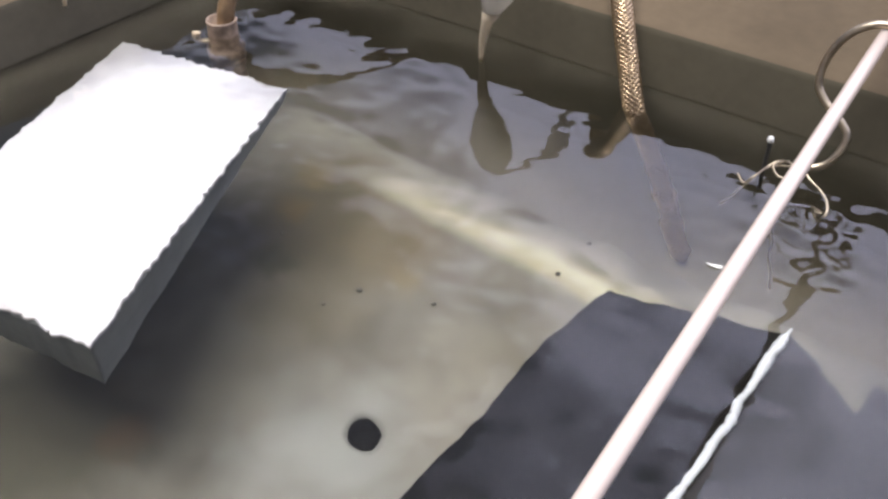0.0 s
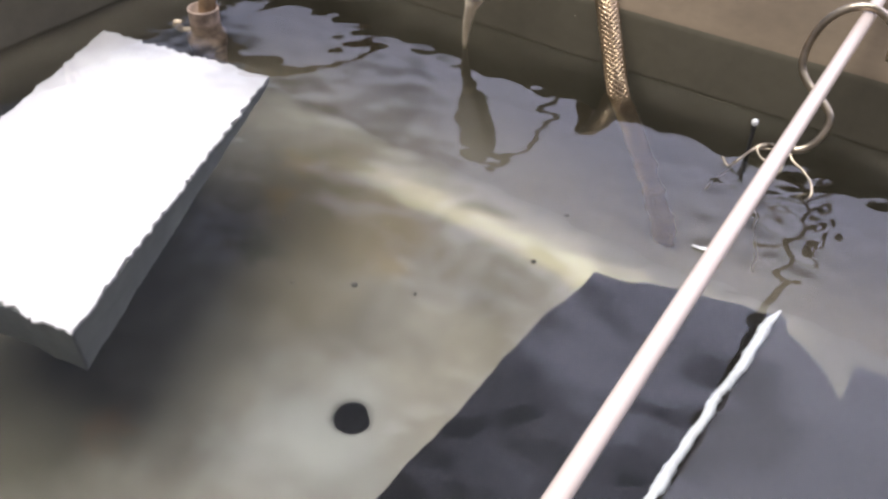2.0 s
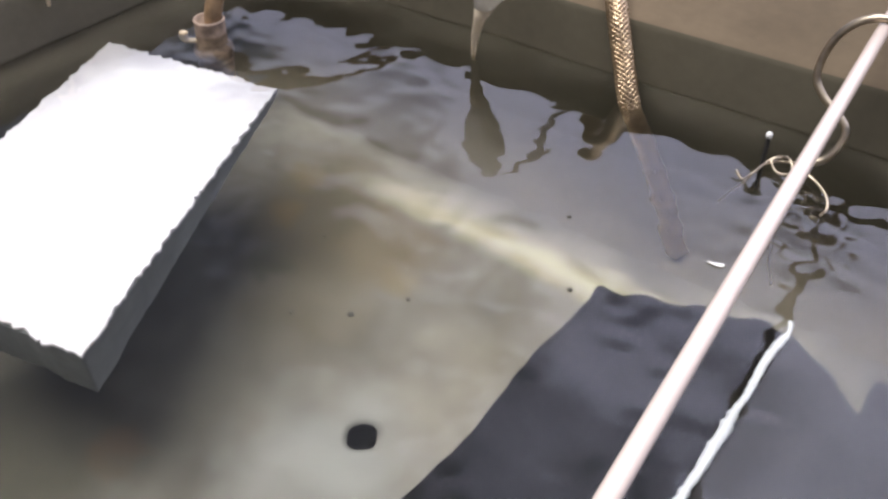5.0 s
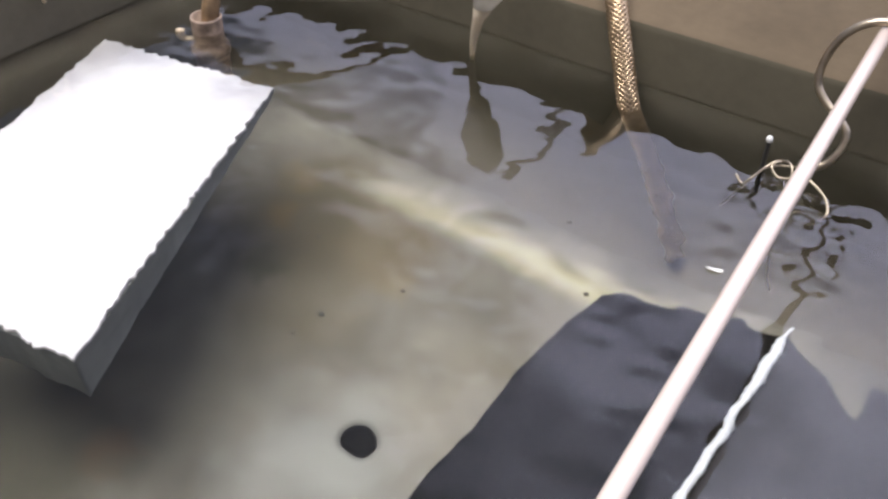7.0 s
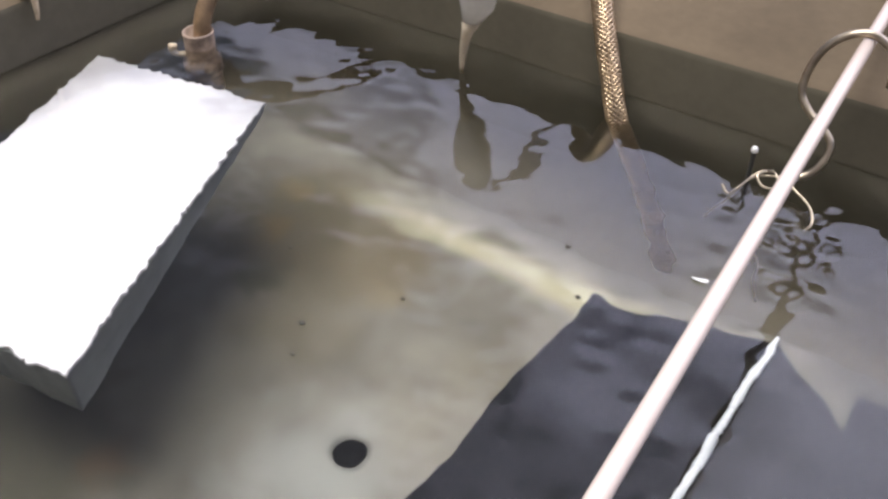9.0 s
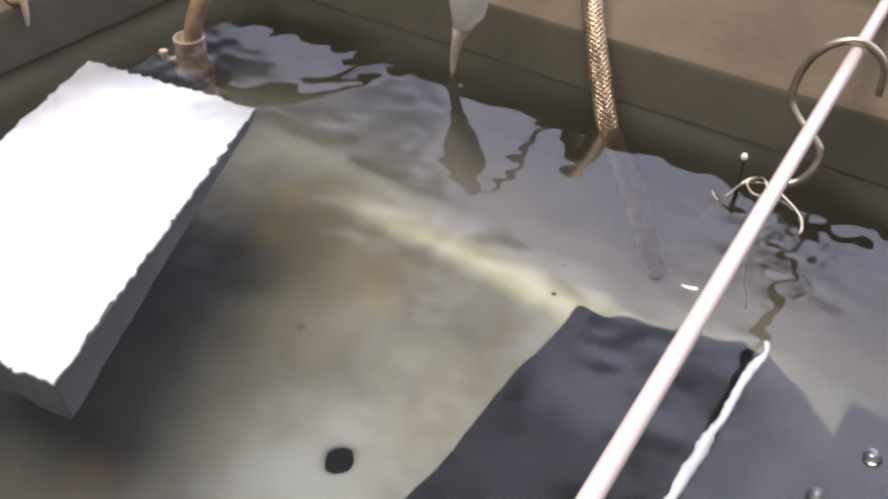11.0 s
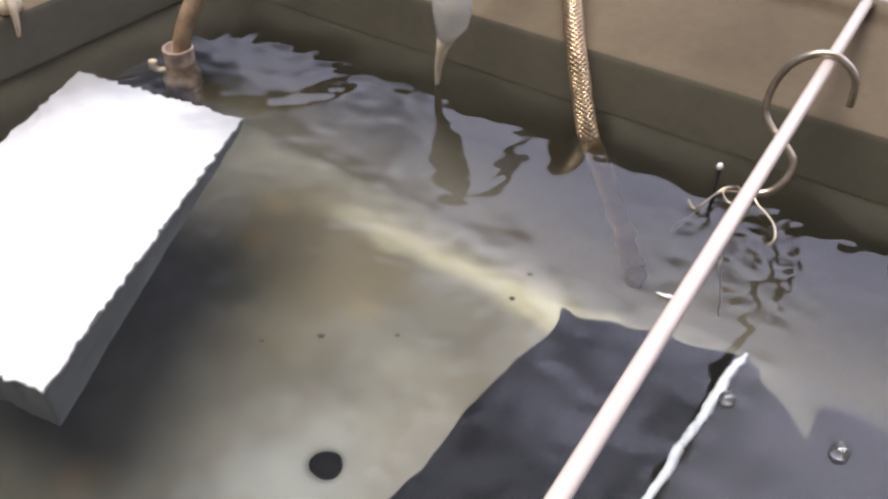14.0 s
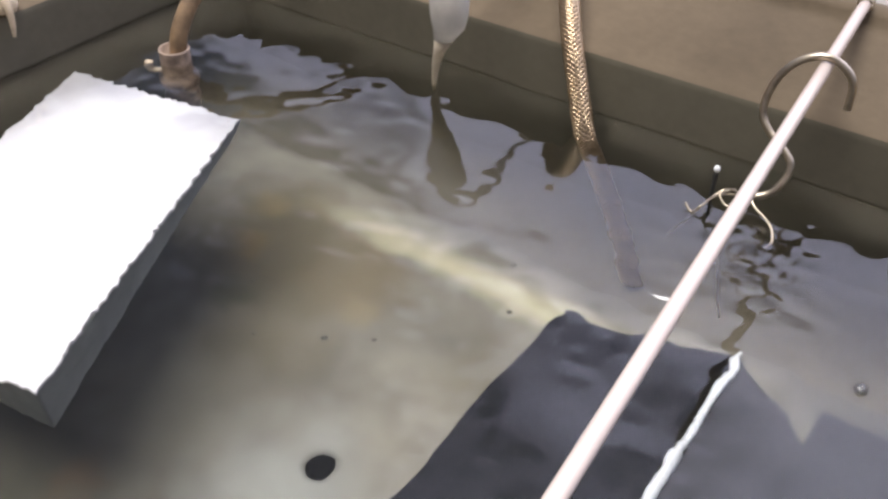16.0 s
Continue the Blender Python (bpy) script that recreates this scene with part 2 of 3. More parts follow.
def sweep(bm, path, radius, sides=12, caps=True, wide=1.0):
    """Sweep a round section along path; radius: one number or one for each point."""
    rings = []
    for i, (q, (s, u)) in enumerate(zip(path, frames(path))):
        r = radius[i] if isinstance(radius, (list, tuple)) else radius
        rings.append([bm.verts.new(q + (s * math.cos(a) * wide + u * math.sin(a)) * r) for a in (2 * math.pi * k / sides for k in range(sides))])
    for a, b in zip(rings, rings[1:]):
        for k in range(sides):
            bm.faces.new((a[k], a[(k + 1) % sides], b[(k + 1) % sides], b[k]))
    if caps:
        bm.faces.new(rings[0][::-1])
        bm.faces.new(rings[-1])
    return bm


def lathe(bm, profile, sides=24, centre=(0, 0, 0)):
    """Turn a profile of (radius, height) about the upright axis."""
    c = Vector(centre)
    rings = [[bm.verts.new(c + Vector((r * math.cos(a), r * math.sin(a), z))) for a in (2 * math.pi * k / sides for k in range(sides))] for r, z in profile]
    for a, b in zip(rings, rings[1:]):
        for k in range(sides):
            bm.faces.new((a[k], a[(k + 1) % sides], b[(k + 1) % sides], b[k]))
    bm.faces.new(rings[0][::-1])
    bm.faces.new(rings[-1])
    return bm


def ragged_slab(bm, corners, top, bottom, radius, steps=4, per=90, rough=1.0):
    """A slab with the plan given by corners, with rounded, crumbled edges."""
    n = len(corners)
    pts = []
    for k in range(n):
        a, b = Vector((*corners[k], 0)), Vector((*corners[(k + 1) % n], 0))
        out = (b - a).normalized().cross(Vector((0, 0, 1)))
        if out.dot((a + b) / 2) < 0:
            out = -out
        for q in range(per):
            p = a.lerp(b, q / per)
            w = min(1, 6 * min(q / per, 1 - q / per) + 0.3)
            p = p + out * w * rough * (0.0020 * noise.noise(p * 45) + 0.0026 * noise.noise(p * 150) + 0.0024 * noise.noise(p * 330) - 0.0006)
            pts.append(p)
    mid = sum(pts, Vector()) / len(pts)
    prof = [(radius * (1 - math.sin(a)), radius * (1 - math.cos(a))) for a in (math.pi / 2 * k / steps for k in range(steps + 1))]
    levels = [(i, top - d) for i, d in prof] + [(i, bottom + d) for i, d in reversed(prof)]
    rings = []
    for inset, z in levels:
        ring = []
        for p in pts:
            d = (mid - p)
            q = p + d.normalized() * inset
            ring.append(bm.verts.new((q.x, q.y, z + 0.0008 * noise.noise(Vector((q.x, q.y, z)) * 60))))
        rings.append(ring)
    m = len(pts)
    for a, b in zip(rings, rings[1:]):
        for k in range(m):
            bm.faces.new((a[k], a[(k + 1) % m], b[(k + 1) % m], b[k]))
    bm.faces.new(rings[0][::-1])
    bm.faces.new(rings[-1])
    return bm


# ---- the tub ----
X0, X1, Y0, Y1 = -0.665, 0.36, -0.10, 0.588      # inner faces of the walls
BREAK, RIM, FLOOR = 0.044, 0.079, -0.19         # foot of the flange, its top, the bottom
HOLE = Vector((-0.276, 0.282, FLOOR))


def outline(grow, radius, z, per=12):
    """A rounded rectangle, grown from the inner walls."""
    x0, x1, y0, y1 = X0 - grow, X1 + grow, Y0 - grow, Y1 + grow
    pts = []
    corners = ((x1 - radius, y1 - radius, 0), (x0 + radius, y1 - radius, 90), (x0 + radius, y0 + radius, 180), (x1 - radius, y0 + radius, 270))
    for cx, cy, a0 in corners:
        for k in range(per):
            a = radians(a0 + 90 * k / (per - 1))
            pts.append(Vector((cx + radius * math.cos(a), cy + radius * math.sin(a), z)))
    out = []
    for k, p in enumerate(pts):
        out.append(p)
        if k % per == per - 1:
            q = pts[(k + 1) % len(pts)]
            out += [p.lerp(q, f / 16) for f in range(1, 16)]
    return out


def make_tub():
    tub = thing("tub", "olive-grey stained tub full of murky water with a sloping flange", "tub", kind="structure")
    bm = bmesh.new()
    rings = [outline(0.060, 0.10, FLOOR - 0.05), outline(0.060, 0.10, BREAK - 0.02), outline(0.112, 0.14, RIM - 0.03), outline(0.128, 0.15, RIM - 0.032)]
    for a in range(0, 181, 30):                  # rolled lip
        rings.append(outline(0.116 + 0.014 * math.cos(radians(a)), 0.15, RIM + 0.009 * math.sin(radians(a)) - 0.004))
    rings += [outline(0.094, 0.14, RIM - 0.006), outline(0.006, 0.065, BREAK + 0.0035), outline(0.002, 0.062, BREAK + 0.001), outline(0.0, 0.06, BREAK - 0.003)]
    brk = len(rings) - 2                         # the flange ends at its foot
    r = 0.080
    for k in range(9):                           # rounded foot of the wall
        a = math.pi / 2 * k / 8
        rings.append(outline(-r * (1 - math.cos(a)), max(0.02, 0.06 - r * (1 - math.cos(a)) * 0.5), FLOOR + r * (1 - math.sin(a))))
    last = rings[-1]
    for rad, z in ((0.052, 0.0), (0.047, -0.002), (0.030, -0.0035), (0.015, -0.004), (0.0108, -0.006), (0.0104, -0.040)):
        ring = []
        for p in last:
            d = (p - HOLE).to_2d().normalized()
            ring.append(Vector((HOLE.x + d.x * rad, HOLE.y + d.y * rad, FLOOR + z)))
        rings.append(ring)
    n = len(rings[0])
    foot = len(rings) - 8                       # the pale bottom begins at the foot of the wall
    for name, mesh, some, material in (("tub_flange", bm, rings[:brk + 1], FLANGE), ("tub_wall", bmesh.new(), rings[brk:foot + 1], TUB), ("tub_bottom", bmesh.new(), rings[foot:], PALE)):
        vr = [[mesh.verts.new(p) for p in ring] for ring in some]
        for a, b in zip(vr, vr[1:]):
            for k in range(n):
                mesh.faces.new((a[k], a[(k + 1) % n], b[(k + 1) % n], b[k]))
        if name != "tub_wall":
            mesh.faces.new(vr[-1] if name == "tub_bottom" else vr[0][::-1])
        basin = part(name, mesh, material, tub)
    # drain: a dark sleeve in the outlet
    bm = bmesh.new()
    lathe(bm, ((0.0100, -0.034), (0.0102, -0.0062), (0.0093, -0.0058), (0.0089, -0.020), (0.0005, -0.021)), 24, HOLE)
    part("drain", bm, DRAINM, basin, "black drain hole in the tub's bottom")
    return tub


make_tub()

bm = bmesh.new()
bmesh.ops.create_grid(bm, x_segments=24, y_segments=24, size=400)
for v in bm.verts:
    v.co.z = FLOOR - 0.05
tagged(part("ground", bm, GROUND, None, "", False), "beige concrete ground round the tub", "ground", kind="structure")

# ---- unseen wall added behind the viewer to block and bounce daylight ----
bm = bmesh.new()
bmesh.ops.create_cube(bm, size=1)
for v in bm.verts:
    v.co = Vector((v.co.x * 9.0, -1.15 + v.co.y * 0.25, FLOOR - 0.05 + (v.co.z + 0.5) * 2.3))
tagged(part("unseen_wall", bm, ADDED_WALL, None, "", False), "unseen grey-brown wall added to hold back skylight", "wall", kind="structure")

# ---- the water: a rippled sheet, its edges inside the walls ----
WX0, WX1, WY0, WY1, STEP = X0 - 0.022, X1 + 0.022, Y0 - 0.022, Y1 + 0.022, 0.0035


def ripple(x, y):
    rng = np.random.RandomState(7)
    z = np.zeros_like(x)
    for lam, slope, count in ((0.20, 0.010, 7), (0.085, 0.014, 10), (0.038, 0.013, 12), (0.020, 0.014, 14)):
        for _ in range(count):
            a, ph = rng.uniform(0, 2 * math.pi), rng.uniform(0, 2 * math.pi)
            l = lam * rng.uniform(0.7, 1.4)
            k = 2 * math.pi / l
            z += slope / k / math.sqrt(count) * 1.4 * np.sin(k * (x * math.cos(a) + y * math.sin(a)) + ph)
    # livelier round the hanging wires, the spout and the pipe
    for cx, cy, rad, slope, lam in ((-0.10, 0.47, 0.075, 0.11, 0.020), (-0.06, 0.50, 0.06, 0.10, 0.014), (-0.43, 0.53, 0.07, 0.045, 0.026), (-0.57, 0.47, 0.07, 0.045, 0.020), (-0.16, 0.38, 0.05, 0.05, 0.024)):
        w = np.exp(-((x - cx) ** 2 + (y - cy) ** 2) / rad ** 2)
        for _ in range(7):
            a, ph = rng.uniform(0, 2 * math.pi), rng.uniform(0, 2 * math.pi)
            k = 2 * math.pi / (lam * rng.uniform(0.7, 1.5))
            z += w * slope / k / 2.6 * np.sin(k * (x * math.cos(a) + y * math.sin(a)) + ph)
    return z


nx, ny = int((WX1 - WX0) / STEP), int((WY1 - WY0) / STEP)
gx, gy = np.meshgrid(np.linspace(WX0, WX1, nx), np.linspace(WY0, WY1, ny))
co = np.stack([gx, gy, ripple(gx, gy)], -1).reshape(-1, 3)
ix = np.arange(nx * ny).reshape(ny, nx)
quads = np.stack([ix[:-1, :-1], ix[:-1, 1:], ix[1:, 1:], ix[1:, :-1]], -1).reshape(-1, 4)
me = bpy.data.meshes.new("water")
me.from_pydata(co.tolist(), [], quads.tolist())
for p in me.polygons:
    p.use_smooth = True
me.materials.append(WATER)
water = tagged(new("water", me), "murky rippling water filling the tub, reflecting the sky", "water", kind="structure")
water.visible_shadow = False

# ---- drifting silt in the water, thicker with depth ----
def silt_material():
    m = bpy.data.materials.new("suspended_silt")
    m.use_nodes = True
    n, l = m.node_tree.nodes, m.node_tree.links
    n.remove(n["Principled BSDF"])
    tra, dif, mix, tex, rng, tc = (n.new("ShaderNode" + k) for k in ("BsdfTransparent", "BsdfDiffuse", "MixShader", "TexNoise", "MapRange", "TexCoord"))
    dif.inputs["Color"].default_value = (0.05, 0.044, 0.032, 1)
    tex.inputs["Scale"].default_value, tex.inputs["Detail"].default_value = 9.0, 5.0
    l.new(tc.outputs["Object"], tex.inputs["Vector"])
    l.new(tex.outputs["Fac"], rng.inputs["Value"])
    for k, v in (("From Min", 0.35), ("From Max", 0.68), ("To Min", 0.0), ("To Max", 0.14)):
        rng.inputs[k].default_value = v
    l.new(rng.outputs["Result"], mix.inputs["Fac"])
    l.new(tra.outputs["BSDF"], mix.inputs[1])
    l.new(dif.outputs["BSDF"], mix.inputs[2])
    l.new(mix.outputs["Shader"], n["Material Output"].inputs["Surface"])
    return m


def film_material():
    """Olive film painting the walls' reflection, dense along the far and side walls and fading into clear water."""
    m = bpy.data.materials.new("olive_film")
    m.use_nodes = True
    n, l = m.node_tree.nodes, m.node_tree.links
    n.remove(n["Principled BSDF"])
    tra, dif, mix, tex, tc, sep, mx = (n.new("ShaderNode" + k) for k in ("BsdfTransparent", "BsdfDiffuse", "MixShader", "TexNoise", "TexCoord", "SeparateXYZ", "Math"))
    dif.inputs["Color"].default_value = (0.125, 0.113, 0.090, 1)
    tex.inputs["Scale"].default_value, tex.inputs["Detail"].default_value = 12.0, 5.0
    l.new(tc.outputs["Object"], tex.inputs["Vector"])
    l.new(tc.outputs["Object"], sep.inputs["Vector"])
    mx.operation = "MAXIMUM"
    for k, (axis, sign, a, b) in enumerate((("Y", 1, 0.590, 0.650), ("X", -1, 0.600, 0.700))):
        w = n.new("ShaderNodeMath")
        w.operation = "MULTIPLY_ADD"
        l.new(sep.outputs[axis], w.inputs[0])
        w.inputs[1].default_value = sign
        d = n.new("ShaderNodeMath")
        d.operation = "MULTIPLY"
        l.new(tex.outputs["Fac"], d.inputs[0])
        d.inputs[1].default_value = 0.09
        l.new(d.outputs["Value"], w.inputs[2])
        rng = n.new("ShaderNodeMapRange")
        rng.interpolation_type = "SMOOTHSTEP"
        l.new(w.outputs["Value"], rng.inputs["Value"])
        for q, v in (("From Min", a), ("From Max", b), ("To Min", 0.0), ("To Max", 0.45)):
            rng.inputs[q].default_value = v
        l.new(rng.outputs["Result"], mx.inputs[k])
    l.new(mx.outputs["Value"], mix.inputs["Fac"])
    l.new(tra.outputs["BSDF"], mix.inputs[1])
    l.new(dif.outputs["BSDF"], mix.inputs[2])
    l.new(mix.outputs["Shader"], n["Material Output"].inputs["Surface"])
    return m


# added sheet: brings the water by the walls to their reflected olive tone
FILM = film_material()
bm = bmesh.new()
bmesh.ops.create_grid(bm, x_segments=60, y_segments=40, size=0.5)
for v in bm.verts:
    v.co.x, v.co.y = (X0 + X1) / 2 + v.co.x * (X1 - X0 + 0.03), (Y0 + Y1) / 2 + v.co.y * (Y1 - Y0 + 0.03)
    v.co.z = -0.0032 + 0.0005 * noise.noise(Vector((v.co.x * 12, v.co.y * 12, 9.0)))
tagged(part("wall_reflection_film", bm, FILM), "thin olive film painting the walls' reflection into the water", "algae", kind="stuff")
SILT = silt_material()
silts = []
for k, depth in enumerate((-0.125,)):
    bm = bmesh.new()
    bmesh.ops.create_grid(bm, x_segments=60, y_segments=40, size=0.5)
    for v in bm.verts:
        v.co.x, v.co.y = (X0 + X1) / 2 + v.co.x * (X1 - X0 + 0.04), (Y0 + Y1) / 2 + v.co.y * (Y1 - Y0 + 0.04)
        v.co.z = depth + 0.008 * noise.noise(Vector((v.co.x * 9, v.co.y * 9, k * 3.0)))
    silts.append(tagged(part("silt_layer", bm, SILT), "thin brown silt cloud suspended in the water", "silt", kind="stuff"))

# ---- the white slab, awash ----
slab = thing("foam_slab", "white foam slab floating awash in the murky water", "foam slab", (-0.49, 0.28, -0.0350))
bm = bmesh.new()
PLAN = [(-0.355 + 0.49, 0.163 - 0.28), (-0.467 + 0.49, 0.424 - 0.28), (-0.632 + 0.49, 0.400 - 0.28), (-0.520 + 0.49, 0.134 - 0.28)]
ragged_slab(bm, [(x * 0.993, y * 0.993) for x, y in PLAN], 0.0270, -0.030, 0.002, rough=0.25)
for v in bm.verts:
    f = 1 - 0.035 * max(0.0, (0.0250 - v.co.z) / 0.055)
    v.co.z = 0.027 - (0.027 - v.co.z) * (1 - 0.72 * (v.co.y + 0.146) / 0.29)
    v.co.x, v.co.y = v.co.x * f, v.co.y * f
part("body", bm, FOAM_SHADED, slab, "white slab's sides, coloured grey for shade")
bm = bmesh.new()
ragged_slab(bm, [(x * 0.999, y * 0.999) for x, y in PLAN], 0.0308, 0.0272, 0.0012)
part("slab_top", bm, FOAM, slab, "slab's top, coloured bright white")

# ---- dark mat and grey sheet on the bottom ----
def flat_sheet(bm, plan, low, high):
    rings = [[bm.verts.new((x, y, z)) for x, y in plan] for z in (low, high)]
    for k in range(len(plan)):
        bm.faces.new((rings[0][k], rings[0][(k + 1) % len(plan)], rings[1][(k + 1) % len(plan)], rings[1][k]))
    bm.faces.new(rings[0][::-1])
    bm.faces.new(rings[1])
    bmesh.ops.bevel(bm, geom=bm.edges[:], offset=0.0012, segments=2, affect="EDGES")
    return bm


rubber_mat = thing("rubber_mat", "dark rubber mat lying on the tub's bottom under water", "mat", (0, 0, FLOOR))
bm = bmesh.new()
flat_sheet(bm, [(-0.226, 0.0), (-0.094, 0.0), (-0.0925, 0.30), (-0.0895, 0.514), (-0.150, 0.502), (-0.216, 0.488), (-0.221, 0.42), (-0.2225, 0.36), (-0.2215, 0.31), (-0.2245, 0.26)], 0.0003, 0.005)
part("mat", bm, MAT_DARK, rubber_mat, "", False)
grey_sheet = thing("grey_sheet", "grey plastic sheet with a notched edge lying under water", "sheet", (0, 0, FLOOR))
bm = bmesh.new()
flat_sheet(bm, [(-0.0905, 0.0), (0.27, 0.0), (0.27, 0.505), (-0.026, 0.505), (-0.026, 0.470), (-0.046, 0.489), (-0.086, 0.515), (-0.0885, 0.30)], 0.0003, 0.006)
part("sheet", bm, SHEET, grey_sheet, "", False)

# ---- white rod across the rims ----
A, B = Vector((-0.0985, 0.581, 0.0880)), Vector((-0.073, 0.1765, 0.0900))
way = (A - B).normalized()
rod = thing("white_rod", "glossy white rod laid across the tub's rims", "rod")
bm = bmesh.new()
ends = (A + way * 0.118, B - way * 0.42)
sweep(bm, [ends[0] + way * 0.0015, ends[0], ends[1], ends[1] - way * 0.0015], [0.0031, 0.0041, 0.0041, 0.0031], 32)
bar = part("bar", bm, RODM, rod)
bm = bmesh.new()
tip = A + way * 0.113
across = way.cross(Vector((0, 0, 1))).normalized()
lift = across.cross(way)
turn = [tip + way * (0.0045 * math.sin(k * 0.35)) + (across * math.cos(k * 0.62) + lift * math.sin(k * 0.62)) * 0.0049 for k in range(32)]
sweep(bm, turn, 0.0009, 6)
part("wire_wrap", bm, HOOKM, bar, "dark wire wound round the rod's end")

# ---- white strip lying along the grey sheet's edge ----
strip = thing("white_strip", "thin bright white strip lying along the edge of the sunken sheet", "strip")
bm = bmesh.new()
sp = smooth_path([(-0.0868, 0.518, FLOOR + 0.010), (-0.0880, 0.49, FLOOR + 0.0095), (-0.0893, 0.44, FLOOR + 0.0095), (-0.0903, 0.39, FLOOR + 0.0095), (-0.0915, 0.33, FLOOR + 0.0095), (-0.093, 0.26, FLOOR + 0.0095), (-0.094, 0.18, FLOOR + 0.0095)], 26)
sp = [q + Vector((0.0008 * noise.noise(q * 60), 0, 0)) for q in sp]
sweep(bm, sp, [(0.0010 + 0.0024 * min(1, k / 16)) * (1 + 0.45 * noise.noise(q * 330) + 0.15 * noise.noise(q * 70)) for k, q in enumerate(sp)], 10)
part("strip_body", bm, STRIP, strip)

# ---- S-shaped hook on the rod ----
hook = thing("wire_hook", "tarnished S-shaped wire hook hung over the white rod", "hook")
bm = bmesh.new()
pts = [(-0.079, 0.581, 0.064), (-0.080, 0.581, 0.080), (-0.086, 0.581, 0.089), (-0.098, 0.580, 0.0946), (-0.111, 0.577, 0.091), (-0.121, 0.573, 0.081), (-0.126, 0.569, 0.066),
       (-0.125, 0.564, 0.053), (-0.117, 0.559, 0.045), (-0.104, 0.554, 0.038), (-0.097, 0.550, 0.032), (-0.097, 0.545, 0.023), (-0.102, 0.540, 0.014), (-0.110, 0.536, 0.010), (-0.116, 0.534, 0.013)]
sweep(bm, smooth_path(pts, 8), 0.0025, 12)
part("wire", bm, HOOKM, hook)

# ---- the pin and the wires that hang from the hook ----
pin = thing("pin_and_wires", "dark pin with white tip and twisted wires at the water's surface", "wire")
bm = bmesh.new()
lathe(bm, ((0.0012, -0.03), (0.0014, -0.02), (0.0014, 0.021), (0.0012, 0.022)), 12, (-0.1365, 0.529, 0))
shaft = part("pin", bm, BLACK, pin)
bm = bmesh.new()
lathe(bm, ((0.0012, 0.0225), (0.0020, 0.0233), (0.0022, 0.0248), (0.0015, 0.0265), (0.0004, 0.0272)), 14, (-0.1365, 0.529, 0))
part("tip", bm, TIP, shaft, "white rounded tip")
for pts in (((-0.147, 0.511, 0.004), (-0.141, 0.508, 0.001), (-0.136, 0.512, 0.006), (-0.134, 0.524, 0.006), (-0.130, 0.533, 0.005), (-0.122, 0.536, 0.006), (-0.114, 0.535, 0.009)),
            ((-0.136, 0.527, 0.003), (-0.130, 0.536, 0.007), (-0.121, 0.533, 0.010), (-0.117, 0.526, 0.005), (-0.125, 0.525, 0.003), (-0.131, 0.530, 0.007), (-0.124, 0.539, 0.008)),
            ((-0.113, 0.535, 0.012), (-0.108, 0.528, 0.008), (-0.098, 0.522, 0.006), (-0.091, 0.516, 0.004), (-0.087, 0.508, 0.001), (-0.089, 0.503, -0.004)),
            ((-0.113, 0.533, 0.008), (-0.112, 0.522, 0.0), (-0.118, 0.505, -0.02), (-0.110, 0.49, -0.05), (-0.100, 0.475, -0.08)),
            ((-0.137, 0.528, 0.0), (-0.142, 0.515, -0.012), (-0.150, 0.50, -0.03))):
    bm = bmesh.new()
    sweep(bm, smooth_path(pts, 6), 0.0008, 8)
    part("wire_strand", bm, HOOKM, pin)

# ---- braided hose ----
hose = thing("braided_hose", "bronze-coloured braided metal hose dipping into the water", "hose")
HP = smooth_path([(-0.36, 0.90, FLOOR - 0.04), (-0.3608, 0.87, 0.0), (-0.3508, 0.78, 0.088), (-0.3428, 0.715, 0.099), (-0.3228, 0.655, 0.095), (-0.3018, 0.618, 0.083), (-0.2828, 0.590, 0.064), (-0.2683, 0.573, 0.045), (-0.2568, 0.563, 0.025), (-0.2433, 0.552, 0.0),
                  (-0.2268, 0.549, -0.045), (-0.2088, 0.546, -0.10), (-0.1938, 0.544, -0.148), (-0.1848, 0.541, -0.181)], 24)
RH = 0.0069
bm = bmesh.new()
sweep(bm, HP, RH - 0.0009, 16)
hose_core = part("core", bm, CORE, hose, "dark hose core between the strands")
fr = frames(HP)
length = [0.0]
for a, b in zip(HP, HP[1:]):
    length.append(length[-1] + (b - a).length)


def on_hose(s):
    i = max(0, min(len(HP) - 2, int(np.searchsorted(length, s)) - 1))
    f = min(1, max(0, (s - length[i]) / max(1e-9, length[i + 1] - length[i])))
    return HP[i].lerp(HP[i + 1], f), fr[i][0].lerp(fr[i + 1][0], f), fr[i][1].lerp(fr[i + 1][1], f)


PITCH, STRANDS = 0.039, 11
s0, s1 = length[-1] * 0.30, length[-1]
for hand in (1, -1):
    bm = bmesh.new()
    for k in range(STRANDS):
        path, s = [], s0
        while s < s1:
            q, sd, up = on_hose(s)
            a = hand * (2 * math.pi * s / PITCH) + 2 * math.pi * k / STRANDS
            r = RH + 0.0004 * hand * math.sin(STRANDS * 2 * math.pi * s / PITCH)
            path.append(q + (sd * math.cos(a) + up * math.sin(a)) * r)
            s += 0.0016
        sweep(bm, path, 0.00100, 5, True, 1.0)
    tagged(part("braid", bm, BRAID, hose_core, "shiny braided metal strands"), kind="stuff")

# ---- cloudy plastic spout hanging over the flange ----
spout = thing("plastic_spout", "cloudy plastic spout tapering to a tip at the water", "spout")
